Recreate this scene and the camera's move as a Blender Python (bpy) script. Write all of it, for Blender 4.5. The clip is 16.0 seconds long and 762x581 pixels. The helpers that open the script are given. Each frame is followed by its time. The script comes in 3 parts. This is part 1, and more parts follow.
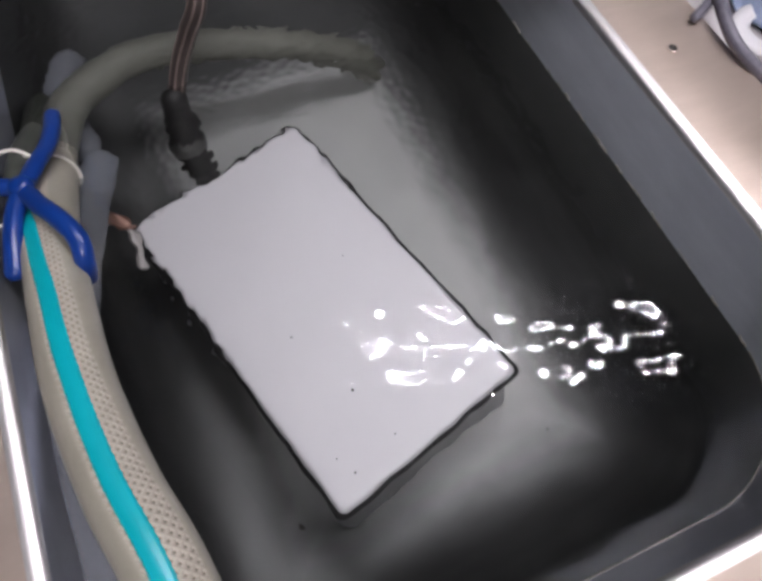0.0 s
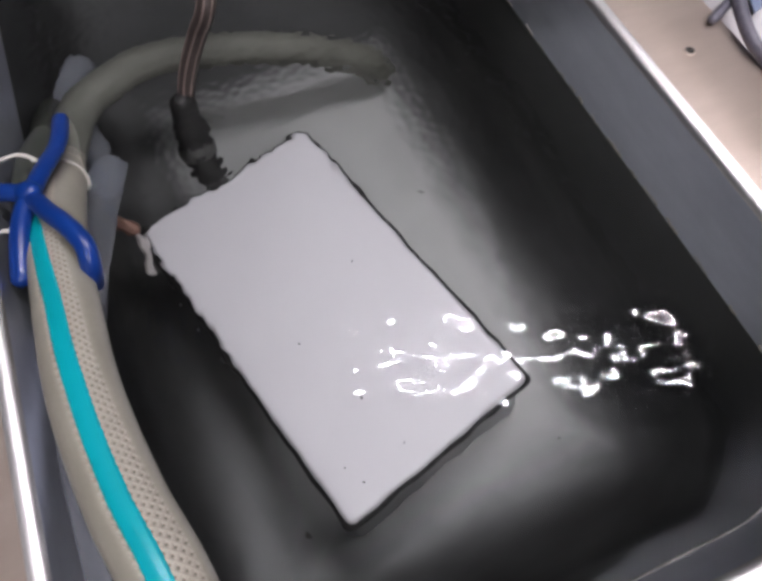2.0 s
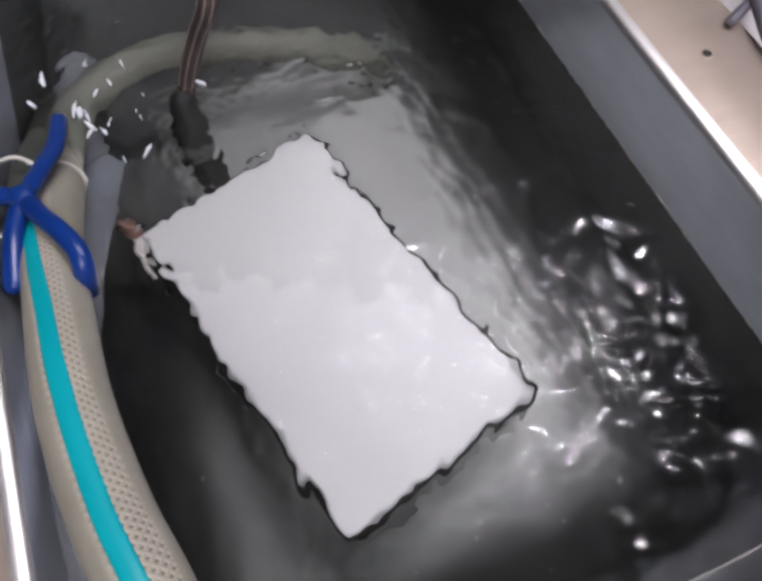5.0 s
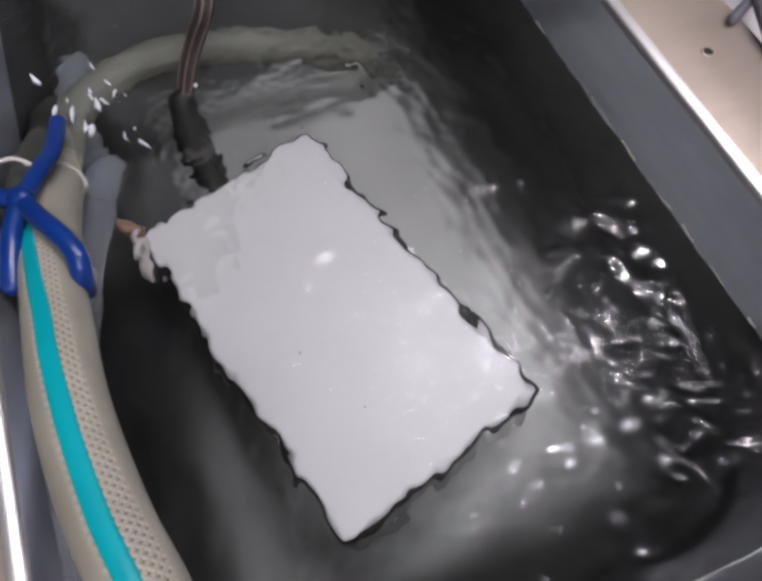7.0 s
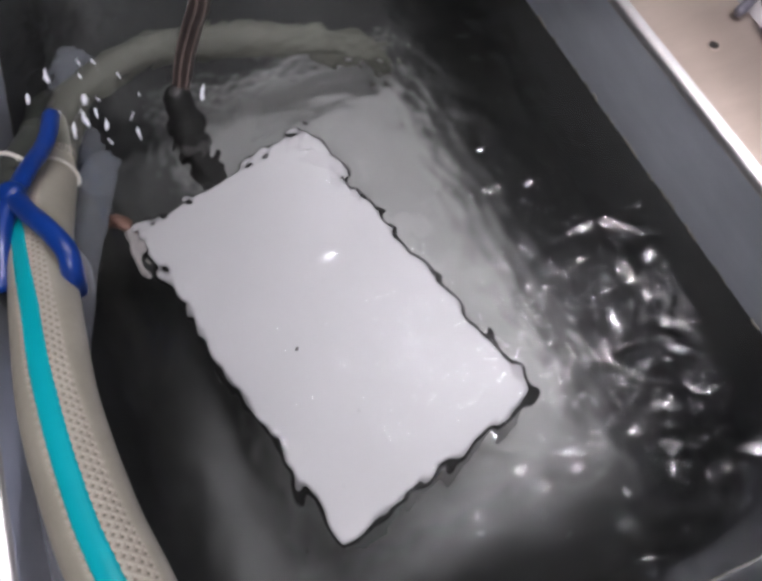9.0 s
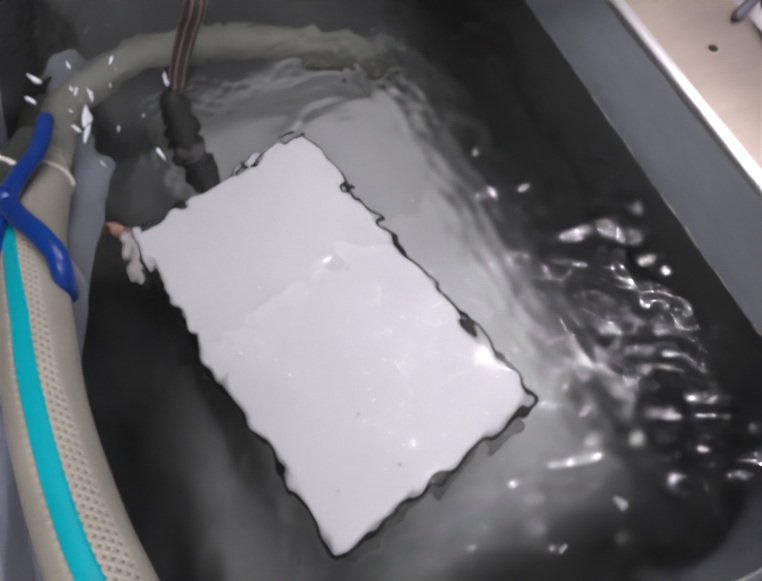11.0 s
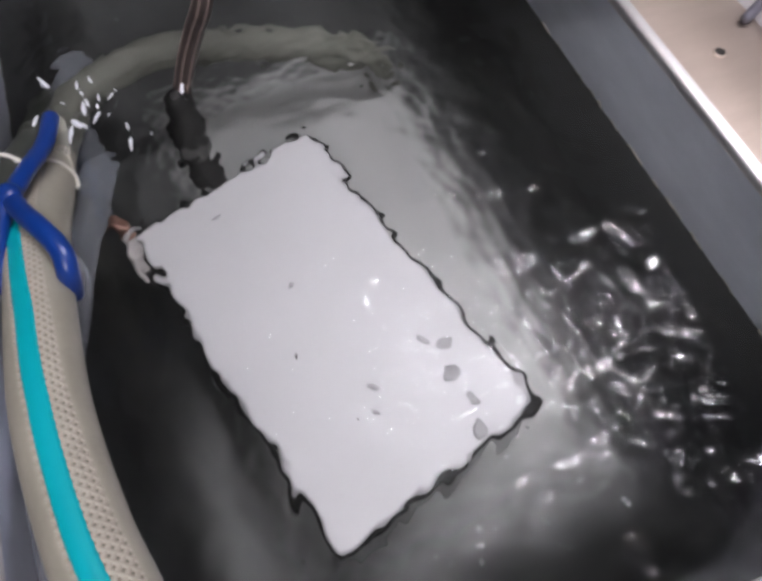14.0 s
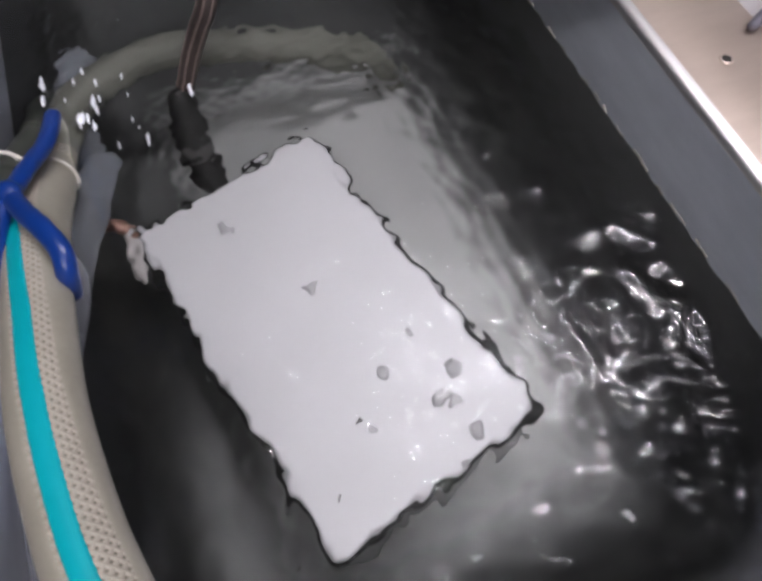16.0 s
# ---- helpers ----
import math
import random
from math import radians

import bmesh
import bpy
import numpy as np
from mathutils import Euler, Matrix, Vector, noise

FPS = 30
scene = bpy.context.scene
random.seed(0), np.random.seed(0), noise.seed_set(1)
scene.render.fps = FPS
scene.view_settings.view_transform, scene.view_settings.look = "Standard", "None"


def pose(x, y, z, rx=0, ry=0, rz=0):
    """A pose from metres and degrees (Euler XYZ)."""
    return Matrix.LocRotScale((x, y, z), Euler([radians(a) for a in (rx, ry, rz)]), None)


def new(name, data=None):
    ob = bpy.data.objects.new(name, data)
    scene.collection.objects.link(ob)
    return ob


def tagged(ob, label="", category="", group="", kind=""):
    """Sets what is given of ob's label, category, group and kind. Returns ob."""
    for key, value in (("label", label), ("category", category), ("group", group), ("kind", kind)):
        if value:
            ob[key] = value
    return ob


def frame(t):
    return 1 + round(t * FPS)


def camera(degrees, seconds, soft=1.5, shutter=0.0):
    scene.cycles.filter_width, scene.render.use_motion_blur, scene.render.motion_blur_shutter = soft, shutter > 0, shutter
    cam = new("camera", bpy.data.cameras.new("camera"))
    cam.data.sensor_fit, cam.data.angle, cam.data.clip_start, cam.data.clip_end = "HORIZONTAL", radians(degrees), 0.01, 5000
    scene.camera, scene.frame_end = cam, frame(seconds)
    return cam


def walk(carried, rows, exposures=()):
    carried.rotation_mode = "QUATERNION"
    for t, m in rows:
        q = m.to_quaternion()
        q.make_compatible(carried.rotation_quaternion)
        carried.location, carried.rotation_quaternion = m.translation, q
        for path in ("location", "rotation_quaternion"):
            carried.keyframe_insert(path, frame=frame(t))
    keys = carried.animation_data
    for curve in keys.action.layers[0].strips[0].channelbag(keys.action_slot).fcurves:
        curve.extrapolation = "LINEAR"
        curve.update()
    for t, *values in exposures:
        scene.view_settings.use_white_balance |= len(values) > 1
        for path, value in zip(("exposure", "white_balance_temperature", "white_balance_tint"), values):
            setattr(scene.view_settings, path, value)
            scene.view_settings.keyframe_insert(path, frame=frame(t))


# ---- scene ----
cam = camera(67.2, 16.0, soft=3.6, shutter=0.4)
PATH = [
    (0.0, -0.0000, 0.0000, 0.3800, 23.08, 0.41, -23.62),
    (0.5, -0.0009, 0.0008, 0.3793, 23.13, 0.56, -23.51),
    (1.0, -0.0025, 0.0024, 0.3790, 23.30, 0.61, -23.24),
    (1.5, -0.0015, 0.0051, 0.3758, 23.43, 0.86, -23.00),
    (2.0, 0.0015, 0.0052, 0.3750, 23.35, 1.11, -23.09),
    (2.5, 0.0026, 0.0047, 0.3748, 23.18, 1.32, -23.12),
    (3.0, 0.0046, 0.0093, 0.3729, 23.05, 1.44, -22.86),
    (3.5, 0.0078, 0.0133, 0.3707, 22.97, 1.42, -22.70),
    (4.0, 0.0092, 0.0145, 0.3692, 22.91, 1.51, -22.49),
    (6.5, 0.0111, 0.0164, 0.3679, 22.92, 1.69, -22.14),
    (7.0, 0.0129, 0.0158, 0.3670, 22.87, 1.91, -22.22),
    (7.5, 0.0143, 0.0160, 0.3650, 22.72, 2.01, -22.30),
    (8.0, 0.0159, 0.0187, 0.3630, 22.55, 1.90, -22.26),
    (8.5, 0.0161, 0.0198, 0.3628, 22.44, 1.99, -22.07),
    (9.0, 0.0179, 0.0184, 0.3611, 22.46, 2.09, -21.91),
    (11.5, 0.0218, 0.0193, 0.3567, 23.06, 2.19, -21.85),
    (12.0, 0.0209, 0.0196, 0.3564, 23.14, 2.16, -21.85),
    (12.5, 0.0187, 0.0202, 0.3557, 23.27, 1.92, -21.61),
    (13.0, 0.0186, 0.0194, 0.3555, 23.35, 1.92, -21.48),
    (13.5, 0.0191, 0.0197, 0.3547, 23.30, 2.01, -21.51),
    (14.0, 0.0182, 0.0195, 0.3554, 23.29, 1.98, -21.42),
    (14.5, 0.0185, 0.0204, 0.3547, 23.25, 1.98, -21.13),
    (15.0, 0.0191, 0.0214, 0.3547, 23.35, 1.99, -21.09),
    (15.5, 0.0193, 0.0206, 0.3535, 23.51, 1.95, -20.93),
    (16.0, 0.0183, 0.0204, 0.3526, 23.72, 1.73, -20.64),
]
walk(cam, [(t, pose(*row)) for t, *row in PATH], [(0.0, 0.02), (4.2, 0.02), (6.3, -0.12), (9.2, -0.12), (11.3, 0.0), (16.0, 0.0)])

# ---- world and exposure ----
scene.view_settings.exposure = 0.0
world = bpy.data.worlds.new("world")
scene.world = world
world.use_nodes = True
world.node_tree.nodes["Background"].inputs[0].default_value = (0.75, 0.8, 0.9, 1)
world.node_tree.nodes["Background"].inputs[1].default_value = 0.02
TUBE_POWER = 357.0
FILL_POWER = 13.5


# ---- materials ----
def material(name, base, rough=0.5, metal=0.0, **extra):
    m = bpy.data.materials.new(name)
    m.use_nodes = True
    b = m.node_tree.nodes["Principled BSDF"]
    b.inputs["Base Color"].default_value = (*base, 1)
    b.inputs["Roughness"].default_value = rough
    b.inputs["Metallic"].default_value = metal
    for k, v in extra.items():
        b.inputs[k.replace("_", " ")].default_value = v
    return m


def node(m, kind, **values):
    n = m.node_tree.nodes.new(kind)
    for k, v in values.items():
        n.inputs[k.replace("_", " ")].default_value = v
    return n


def worn(m, low, high, scale, fine=0.0, stretch=(1, 1, 1), rough=None, bump=0.0, fine_scale=400.0):
    """Two scales of colour variation, roughness variation and a fine bump, in object space."""
    t = m.node_tree
    b = t.nodes["Principled BSDF"]
    co = node(m, "ShaderNodeTexCoord")
    mp = node(m, "ShaderNodeMapping", Scale=stretch)
    t.links.new(co.outputs["Object"], mp.inputs["Vector"])
    big = node(m, "ShaderNodeTexNoise", Scale=scale, Detail=5.0, Roughness=0.6)
    t.links.new(mp.outputs[0], big.inputs["Vector"])
    small = node(m, "ShaderNodeTexNoise", Scale=fine_scale, Detail=3.0)
    t.links.new(mp.outputs[0], small.inputs["Vector"])
    mix = node(m, "ShaderNodeMath")
    mix.operation = "MULTIPLY_ADD"
    mix.inputs[1].default_value = fine
    t.links.new(small.outputs[0], mix.inputs[0])
    t.links.new(big.outputs[0], mix.inputs[2])
    ramp = node(m, "ShaderNodeValToRGB")
    ramp.color_ramp.elements[0].color, ramp.color_ramp.elements[1].color = (*low, 1), (*high, 1)
    ramp.color_ramp.elements[0].position, ramp.color_ramp.elements[1].position = 0.3, 0.72 + fine * 0.5
    t.links.new(mix.outputs[0], ramp.inputs[0])
    t.links.new(ramp.outputs[0], b.inputs["Base Color"])
    if rough:
        r = node(m, "ShaderNodeMapRange")
        r.inputs["To Min"].default_value, r.inputs["To Max"].default_value = rough
        t.links.new(big.outputs[0], r.inputs["Value"])
        t.links.new(r.outputs[0], b.inputs["Roughness"])
    if bump:
        bp = node(m, "ShaderNodeBump", Strength=bump, Distance=0.001)
        t.links.new(small.outputs[0], bp.inputs["Height"])
        t.links.new(bp.outputs[0], b.inputs["Normal"])
    return m


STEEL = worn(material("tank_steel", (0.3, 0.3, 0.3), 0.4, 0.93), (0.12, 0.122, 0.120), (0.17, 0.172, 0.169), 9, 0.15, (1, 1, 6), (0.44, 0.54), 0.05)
# basin steel; the lit floor is mixed in further down as paler colour
BED_STEEL = worn(material("lit_bed_steel", (0.3, 0.3, 0.3), 0.42, 0.93), (0.12, 0.122, 0.120), (0.17, 0.172, 0.169), 9, 0.15, (1, 1, 6), (0.44, 0.54), 0.05)
# lighter copy of the basin steel, painting the light above the water
LIT_STEEL = worn(material("lit_wall_steel", (0.5, 0.51, 0.55), 0.3, 0.88), (0.58, 0.605, 0.685), (0.72, 0.745, 0.83), 14, 0.2, (1, 1, 3), (0.26, 0.36), 0.04)
FLANGE = worn(material("warm_steel", (0.6, 0.5, 0.42), 0.4, 0.6), (0.56, 0.46, 0.385), (0.66, 0.55, 0.47), 14, 0.15, (1, 4, 1), (0.36, 0.5), 0.05)
LIP = worn(material("polished_lip", (0.8, 0.78, 0.76), 0.2, 1.0), (0.74, 0.72, 0.7), (0.85, 0.83, 0.82), 20, 0.1, (1, 1, 1), (0.36, 0.46))
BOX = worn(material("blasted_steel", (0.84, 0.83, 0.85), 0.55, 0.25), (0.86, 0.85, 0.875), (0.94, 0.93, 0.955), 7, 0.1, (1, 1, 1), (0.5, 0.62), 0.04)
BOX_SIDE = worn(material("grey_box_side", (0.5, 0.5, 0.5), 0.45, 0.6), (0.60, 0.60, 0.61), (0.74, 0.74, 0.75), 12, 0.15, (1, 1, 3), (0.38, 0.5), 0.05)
BLACK = worn(material("black_rubber", (0.02, 0.02, 0.02), 0.5), (0.012, 0.012, 0.012), (0.03, 0.029, 0.028), 60, 0.3, bump=0.15)
GREY_NUT = worn(material("grey_plastic", (0.12, 0.12, 0.12), 0.4), (0.05, 0.05, 0.05), (0.11, 0.11, 0.105), 90, 0.3)
SLEEVE = worn(material("brown_sleeve", (0.07, 0.05, 0.045), 0.5), (0.03, 0.022, 0.02), (0.075, 0.055, 0.048), 50, 0.4, bump=0.2)
SLEEVE_LINE = worn(material("sleeve_ridge", (0.3, 0.22, 0.19), 0.45), (0.15, 0.112, 0.098), (0.27, 0.205, 0.178), 70, 0.3)
# immersed hose; dimming by the murky water is painted into its colour
HOSE = worn(material("dimmed_pvc", (0.2, 0.2, 0.17), 0.62), (0.15, 0.152, 0.128), (0.225, 0.227, 0.195), 25, 0.15, bump=0.05)
HOLES = worn(material("hose_inner", (0.2, 0.17, 0.13), 0.4), (0.19, 0.165, 0.13), (0.29, 0.255, 0.2), 40, 0.2)
BRAID = worn(material("braid_thread", (0.72, 0.68, 0.58), 0.5), (0.39, 0.36, 0.295), (0.50, 0.465, 0.385), 60, 0.3)
TEAL = worn(material("turquoise_stripe", (0.0, 0.42, 0.47), 0.3), (0.0, 0.38, 0.43), (0.004, 0.47, 0.53), 20, 0.1)
BLUE = worn(material("blue_plastic", (0.008, 0.045, 0.33), 0.3), (0.004, 0.03, 0.19), (0.007, 0.047, 0.27), 30, 0.2, bump=0.05)
JACKET = worn(material("hose_jacket", (0.42, 0.4, 0.33), 0.38), (0.30, 0.283, 0.225), (0.40, 0.378, 0.305), 30, 0.25, bump=0.05)
TIE = worn(material("white_nylon", (0.7, 0.68, 0.62), 0.4), (0.6, 0.57, 0.5), (0.76, 0.74, 0.68), 80, 0.2)
OLIVE = worn(material("olive_pipe", (0.05, 0.055, 0.045), 0.4), (0.035, 0.04, 0.032), (0.075, 0.08, 0.065), 30, 0.2)
COPPER = worn(material("dull_copper", (0.3, 0.16, 0.12), 0.5, 0.4), (0.22, 0.11, 0.08), (0.4, 0.24, 0.19), 120, 0.3)
PALE = worn(material("pale_sleeve", (0.5, 0.47, 0.46), 0.5), (0.4, 0.37, 0.36), (0.6, 0.57, 0.55), 60, 0.3)
BENCH = worn(material("bench_laminate", (0.55, 0.52, 0.52), 0.45), (0.5, 0.47, 0.47), (0.62, 0.59, 0.59), 12, 0.1)
CLOTH = worn(material("blue_cloth", (0.2, 0.24, 0.36), 0.9), (0.13, 0.16, 0.26), (0.28, 0.33, 0.46), 40, 0.4, bump=0.4)
CABLE = worn(material("grey_cable", (0.13, 0.12, 0.15), 0.45), (0.09, 0.085, 0.11), (0.2, 0.19, 0.23), 50, 0.2)
WHITE = worn(material("white_plastic", (0.75, 0.74, 0.75), 0.35), (0.68, 0.67, 0.68), (0.8, 0.79, 0.8), 20, 0.1)
HOLE_SHADE = material("hole_shade", (0.03, 0.026, 0.022), 0.8)
GRIME = material("brown_grime", (0.09, 0.085, 0.075), 0.8)
# ceiling and walls are out of view; their dark tone limits bounced light
CEILING = worn(material("dark_unseen_ceiling", (0.06, 0.06, 0.063), 0.9), (0.05, 0.05, 0.053), (0.08, 0.08, 0.084), 3, 0.1)
WALL = worn(material("dark_unseen_wall", (0.3, 0.3, 0.32), 0.8), (0.1, 0.1, 0.105), (0.15, 0.15, 0.155), 3, 0.1)
NORTH_WALL = worn(material("dark_unseen_north_wall", (0.09, 0.09, 0.09), 0.8), (0.07, 0.07, 0.073), (0.11, 0.11, 0.114), 3, 0.1)
FLOOR = worn(material("floor_screed", (0.16, 0.155, 0.15), 0.6), (0.12, 0.12, 0.115), (0.2, 0.195, 0.19), 4, 0.2)

# grey tint added to darken everything seen through the surface
WATER = material("water", (0.25, 0.258, 0.252), 0.026, 0.0, Transmission_Weight=1.0, IOR=1.33)
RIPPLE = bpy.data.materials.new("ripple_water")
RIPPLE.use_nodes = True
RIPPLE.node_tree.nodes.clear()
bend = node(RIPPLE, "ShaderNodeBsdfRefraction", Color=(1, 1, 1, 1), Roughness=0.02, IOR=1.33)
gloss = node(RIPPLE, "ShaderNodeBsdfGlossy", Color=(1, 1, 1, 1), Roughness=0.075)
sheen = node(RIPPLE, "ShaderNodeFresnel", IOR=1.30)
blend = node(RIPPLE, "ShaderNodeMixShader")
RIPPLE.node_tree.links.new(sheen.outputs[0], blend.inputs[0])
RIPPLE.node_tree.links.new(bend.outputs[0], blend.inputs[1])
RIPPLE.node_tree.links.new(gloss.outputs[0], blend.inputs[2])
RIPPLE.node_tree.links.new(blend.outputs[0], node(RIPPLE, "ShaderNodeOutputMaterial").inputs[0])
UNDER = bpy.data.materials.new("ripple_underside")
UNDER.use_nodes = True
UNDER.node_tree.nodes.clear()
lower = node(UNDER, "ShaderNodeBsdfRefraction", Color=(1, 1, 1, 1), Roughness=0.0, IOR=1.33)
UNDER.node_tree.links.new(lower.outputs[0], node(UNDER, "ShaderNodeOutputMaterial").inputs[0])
CLEAR = material("cloudy_plastic", (0.68, 0.71, 0.78), 0.24, 0.0, Transmission_Weight=0.76, IOR=1.14)


def glowing(name, colour, strength):
    m = bpy.data.materials.new(name)
    m.use_nodes = True
    m.node_tree.nodes.clear()
    emit = node(m, "ShaderNodeEmission", Color=(*colour, 1), Strength=strength)
    m.node_tree.links.new(emit.outputs[0], node(m, "ShaderNodeOutputMaterial").inputs[0])
    return m


GLOW = glowing("tube_glow", (1.005, 0.955, 1.04), TUBE_POWER)
FILL_GLOW = glowing("fill_glow", (1.01, 0.955, 1.02), FILL_POWER)


# ---- mesh helpers ----
def mesh_of(name, verts, faces, mat, smooth=True):
    me = bpy.data.meshes.new(name)
    me.from_pydata([tuple(v) for v in verts], [], faces)
    me.materials.append(mat)
    if smooth:
        me.polygons.foreach_set("use_smooth", [True] * len(me.polygons))
    me.update()
    return me


def part(name, me, parent=None, label="", m=None):
    """Links a mesh as one object under a thing, or alone."""
    ob = new(name, me)
    if parent:
        ob.parent = parent
    if label:
        ob["label"] = label
    if m is not None:
        ob.matrix_basis = m
    return ob


def thing(name, label, category, m=None, group="", kind=""):
    ob = new(name)
    ob.empty_display_size = 0.02
    if m is not None:
        ob.matrix_basis = m
    return tagged(ob, label, category, group, kind)


def box_mesh(name, size, mat, bevel=0.0, segments=3, centre=(0, 0, 0)):
    bm = bmesh.new()
    bmesh.ops.create_cube(bm, size=1.0)
    bmesh.ops.scale(bm, vec=size, verts=bm.verts)
    if bevel:
        bmesh.ops.bevel(bm, geom=bm.edges[:], offset=bevel, segments=segments, affect="EDGES", profile=0.5)
    bmesh.ops.translate(bm, vec=centre, verts=bm.verts)
    me = bpy.data.meshes.new(name)
    bm.to_mesh(me)
    bm.free()
    me.materials.append(mat)
    me.polygons.foreach_set("use_smooth", [bevel > 0] * len(me.polygons))
    return me


def spline(points, per=10):
    """A Catmull-Rom line through the points."""
    pts = [Vector(p) for p in points]
    pts = [2 * pts[0] - pts[1]] + pts + [2 * pts[-1] - pts[-2]]
    out = []
    for a, b, c, d in zip(pts, pts[1:], pts[2:], pts[3:]):
        for i in range(per):
            t = i / per
            out.append(0.5 * (2 * b + (c - a) * t + (2 * a - 5 * b + 4 * c - d) * t * t + (3 * b - a - 3 * c + d) * t ** 3))
    return out + [pts[-2]]


def frames_along(line, up=(0, 0, 1)):
    """Tangent, side and normal at each point, carried along without twist."""
    out = []
    n = Vector(up)
    for i, p in enumerate(line):
        t = (line[min(i + 1, len(line) - 1)] - line[max(i - 1, 0)]).normalized()
        n = (n - t * n.dot(t)).normalized()
        out.append((p, t, n.cross(t), n))
    return out


def sweep(name, line, radius, mat, sides=16, up=(0, 0, 1), flat=1.0, round_ends=False):
    """A tube along the line; radius is a number or a function of 0..1."""
    rings = []
    fr = frames_along(line, up)
    n = len(fr)
    for i, (p, t, s, u) in enumerate(fr):
        r = radius(i / (n - 1)) if callable(radius) else radius
        rings.append((p, s, u, r, t))
    if round_ends:
        first, last = rings[0], rings[-1]
        pre = [(first[0] - first[4] * first[3] * math.sin(a), first[1], first[2], first[3] * math.cos(a), first[4]) for a in (1.45, 1.1, 0.75, 0.4)]
        post = [(last[0] + last[4] * last[3] * math.sin(a), last[1], last[2], last[3] * math.cos(a), last[4]) for a in (0.4, 0.75, 1.1, 1.45)]
        rings = pre + rings + post
    verts, faces = [], []
    for p, s, u, r, t in rings:
        for k in range(sides):
            a = 2 * math.pi * k / sides
            verts.append(p + s * (r * math.cos(a)) + u * (r * flat * math.sin(a)))
    for i in range(len(rings) - 1):
        for k in range(sides):
            k2 = (k + 1) % sides
            faces.append((i * sides + k, i * sides + k2, (i + 1) * sides + k2, (i + 1) * sides + k))
    faces.append(tuple(reversed(range(sides))))
    faces.append(tuple(range((len(rings) - 1) * sides, len(rings) * sides)))
    return mesh_of(name, verts, faces, mat)


def rounded_loop(x0, x1, y0, y1, r, z, per=8):
    """Points of a rounded rectangle, counter-clockwise."""
    out = []
    for cx, cy, start in ((x1 - r, y0 + r, -90), (x1 - r, y1 - r, 0), (x0 + r, y1 - r, 90), (x0 + r, y0 + r, 180)):
        for i in range(per + 1):
            a = radians(start + 90 * i / per)
            out.append((cx + r * math.cos(a), cy + r * math.sin(a), z))
    return out


def skin(name, loops, mat, close_first=False, close_last=False, smooth=True, flip=False):
    n = len(loops[0])
    verts = [v for loop in loops for v in loop]
    faces = []
    for i in range(len(loops) - 1):
        for k in range(n):
            k2 = (k + 1) % n
            q = (i * n + k, i * n + k2, (i + 1) * n + k2, (i + 1) * n + k)
            faces.append(tuple(reversed(q)) if flip else q)
    if close_first:
        faces.append(tuple(range(n)) if flip else tuple(reversed(range(n))))
    if close_last:
        f = tuple(range((len(loops) - 1) * n, len(loops) * n))
        faces.append(tuple(reversed(f)) if flip else f)
    return mesh_of(name, verts, faces, mat, smooth)


def disc(name, r, h, mat, sides=18, wobble=0.0, seed=0):
    """A low dome with an uneven outline."""
    rnd = random.Random(seed)
    rim = [1 + wobble * rnd.uniform(-1, 1) for _ in range(sides)]
    loops = [[(r * q * k * math.cos(2 * math.pi * i / sides), r * q * k * math.sin(2 * math.pi * i / sides), z) for i, k in enumerate(rim)] for q, z in ((1, 0), (0.93, h * 0.5), (0.7, h * 0.85), (0.35, h))]
    return skin(name, loops, mat, close_first=True, close_last=True)


# ---- unseen room, its ceiling and walls kept dark to cut fill light ----
X0, X1, Y0, Y1, ZF, ZC = -2.2, 2.6, -2.4, 2.6, -0.86, 1.68


def slab(name, size, centre, mat, label, category):
    ob = part(name, box_mesh(name, size, mat))
    ob.location = centre
    return tagged(ob, label, category, kind="structure")


slab("floor", (X1 - X0, Y1 - Y0, 0.1), ((X0 + X1) / 2, (Y0 + Y1) / 2, ZF - 0.05), FLOOR, "dark grey screed workshop floor", "floor")
slab("ceiling", (X1 - X0, Y1 - Y0, 0.1), ((X0 + X1) / 2, (Y0 + Y1) / 2, ZC + 0.05), CEILING, "unseen workshop ceiling, kept dark to cut fill light", "ceiling")
slab("wall_west", (0.1, Y1 - Y0, ZC - ZF), (X0 - 0.05, (Y0 + Y1) / 2, (ZC + ZF) / 2), WALL, "unseen workshop wall, kept dark to cut fill light", "wall")
slab("wall_east", (0.1, Y1 - Y0, ZC - ZF), (X1 + 0.05, (Y0 + Y1) / 2, (ZC + ZF) / 2), WALL, "unseen workshop wall, kept dark to cut fill light", "wall")
slab("wall_south", (X1 - X0 + 0.2, 0.1, ZC - ZF), ((X0 + X1) / 2, Y0 - 0.05, (ZC + ZF) / 2), WALL, "unseen workshop wall, kept dark to cut fill light", "wall")
slab("wall_north", (X1 - X0 + 0.2, 0.1, ZC - ZF), ((X0 + X1) / 2, Y1 + 0.05, (ZC + ZF) / 2), NORTH_WALL, "unseen north workshop wall, kept dark to cut fill light", "wall")


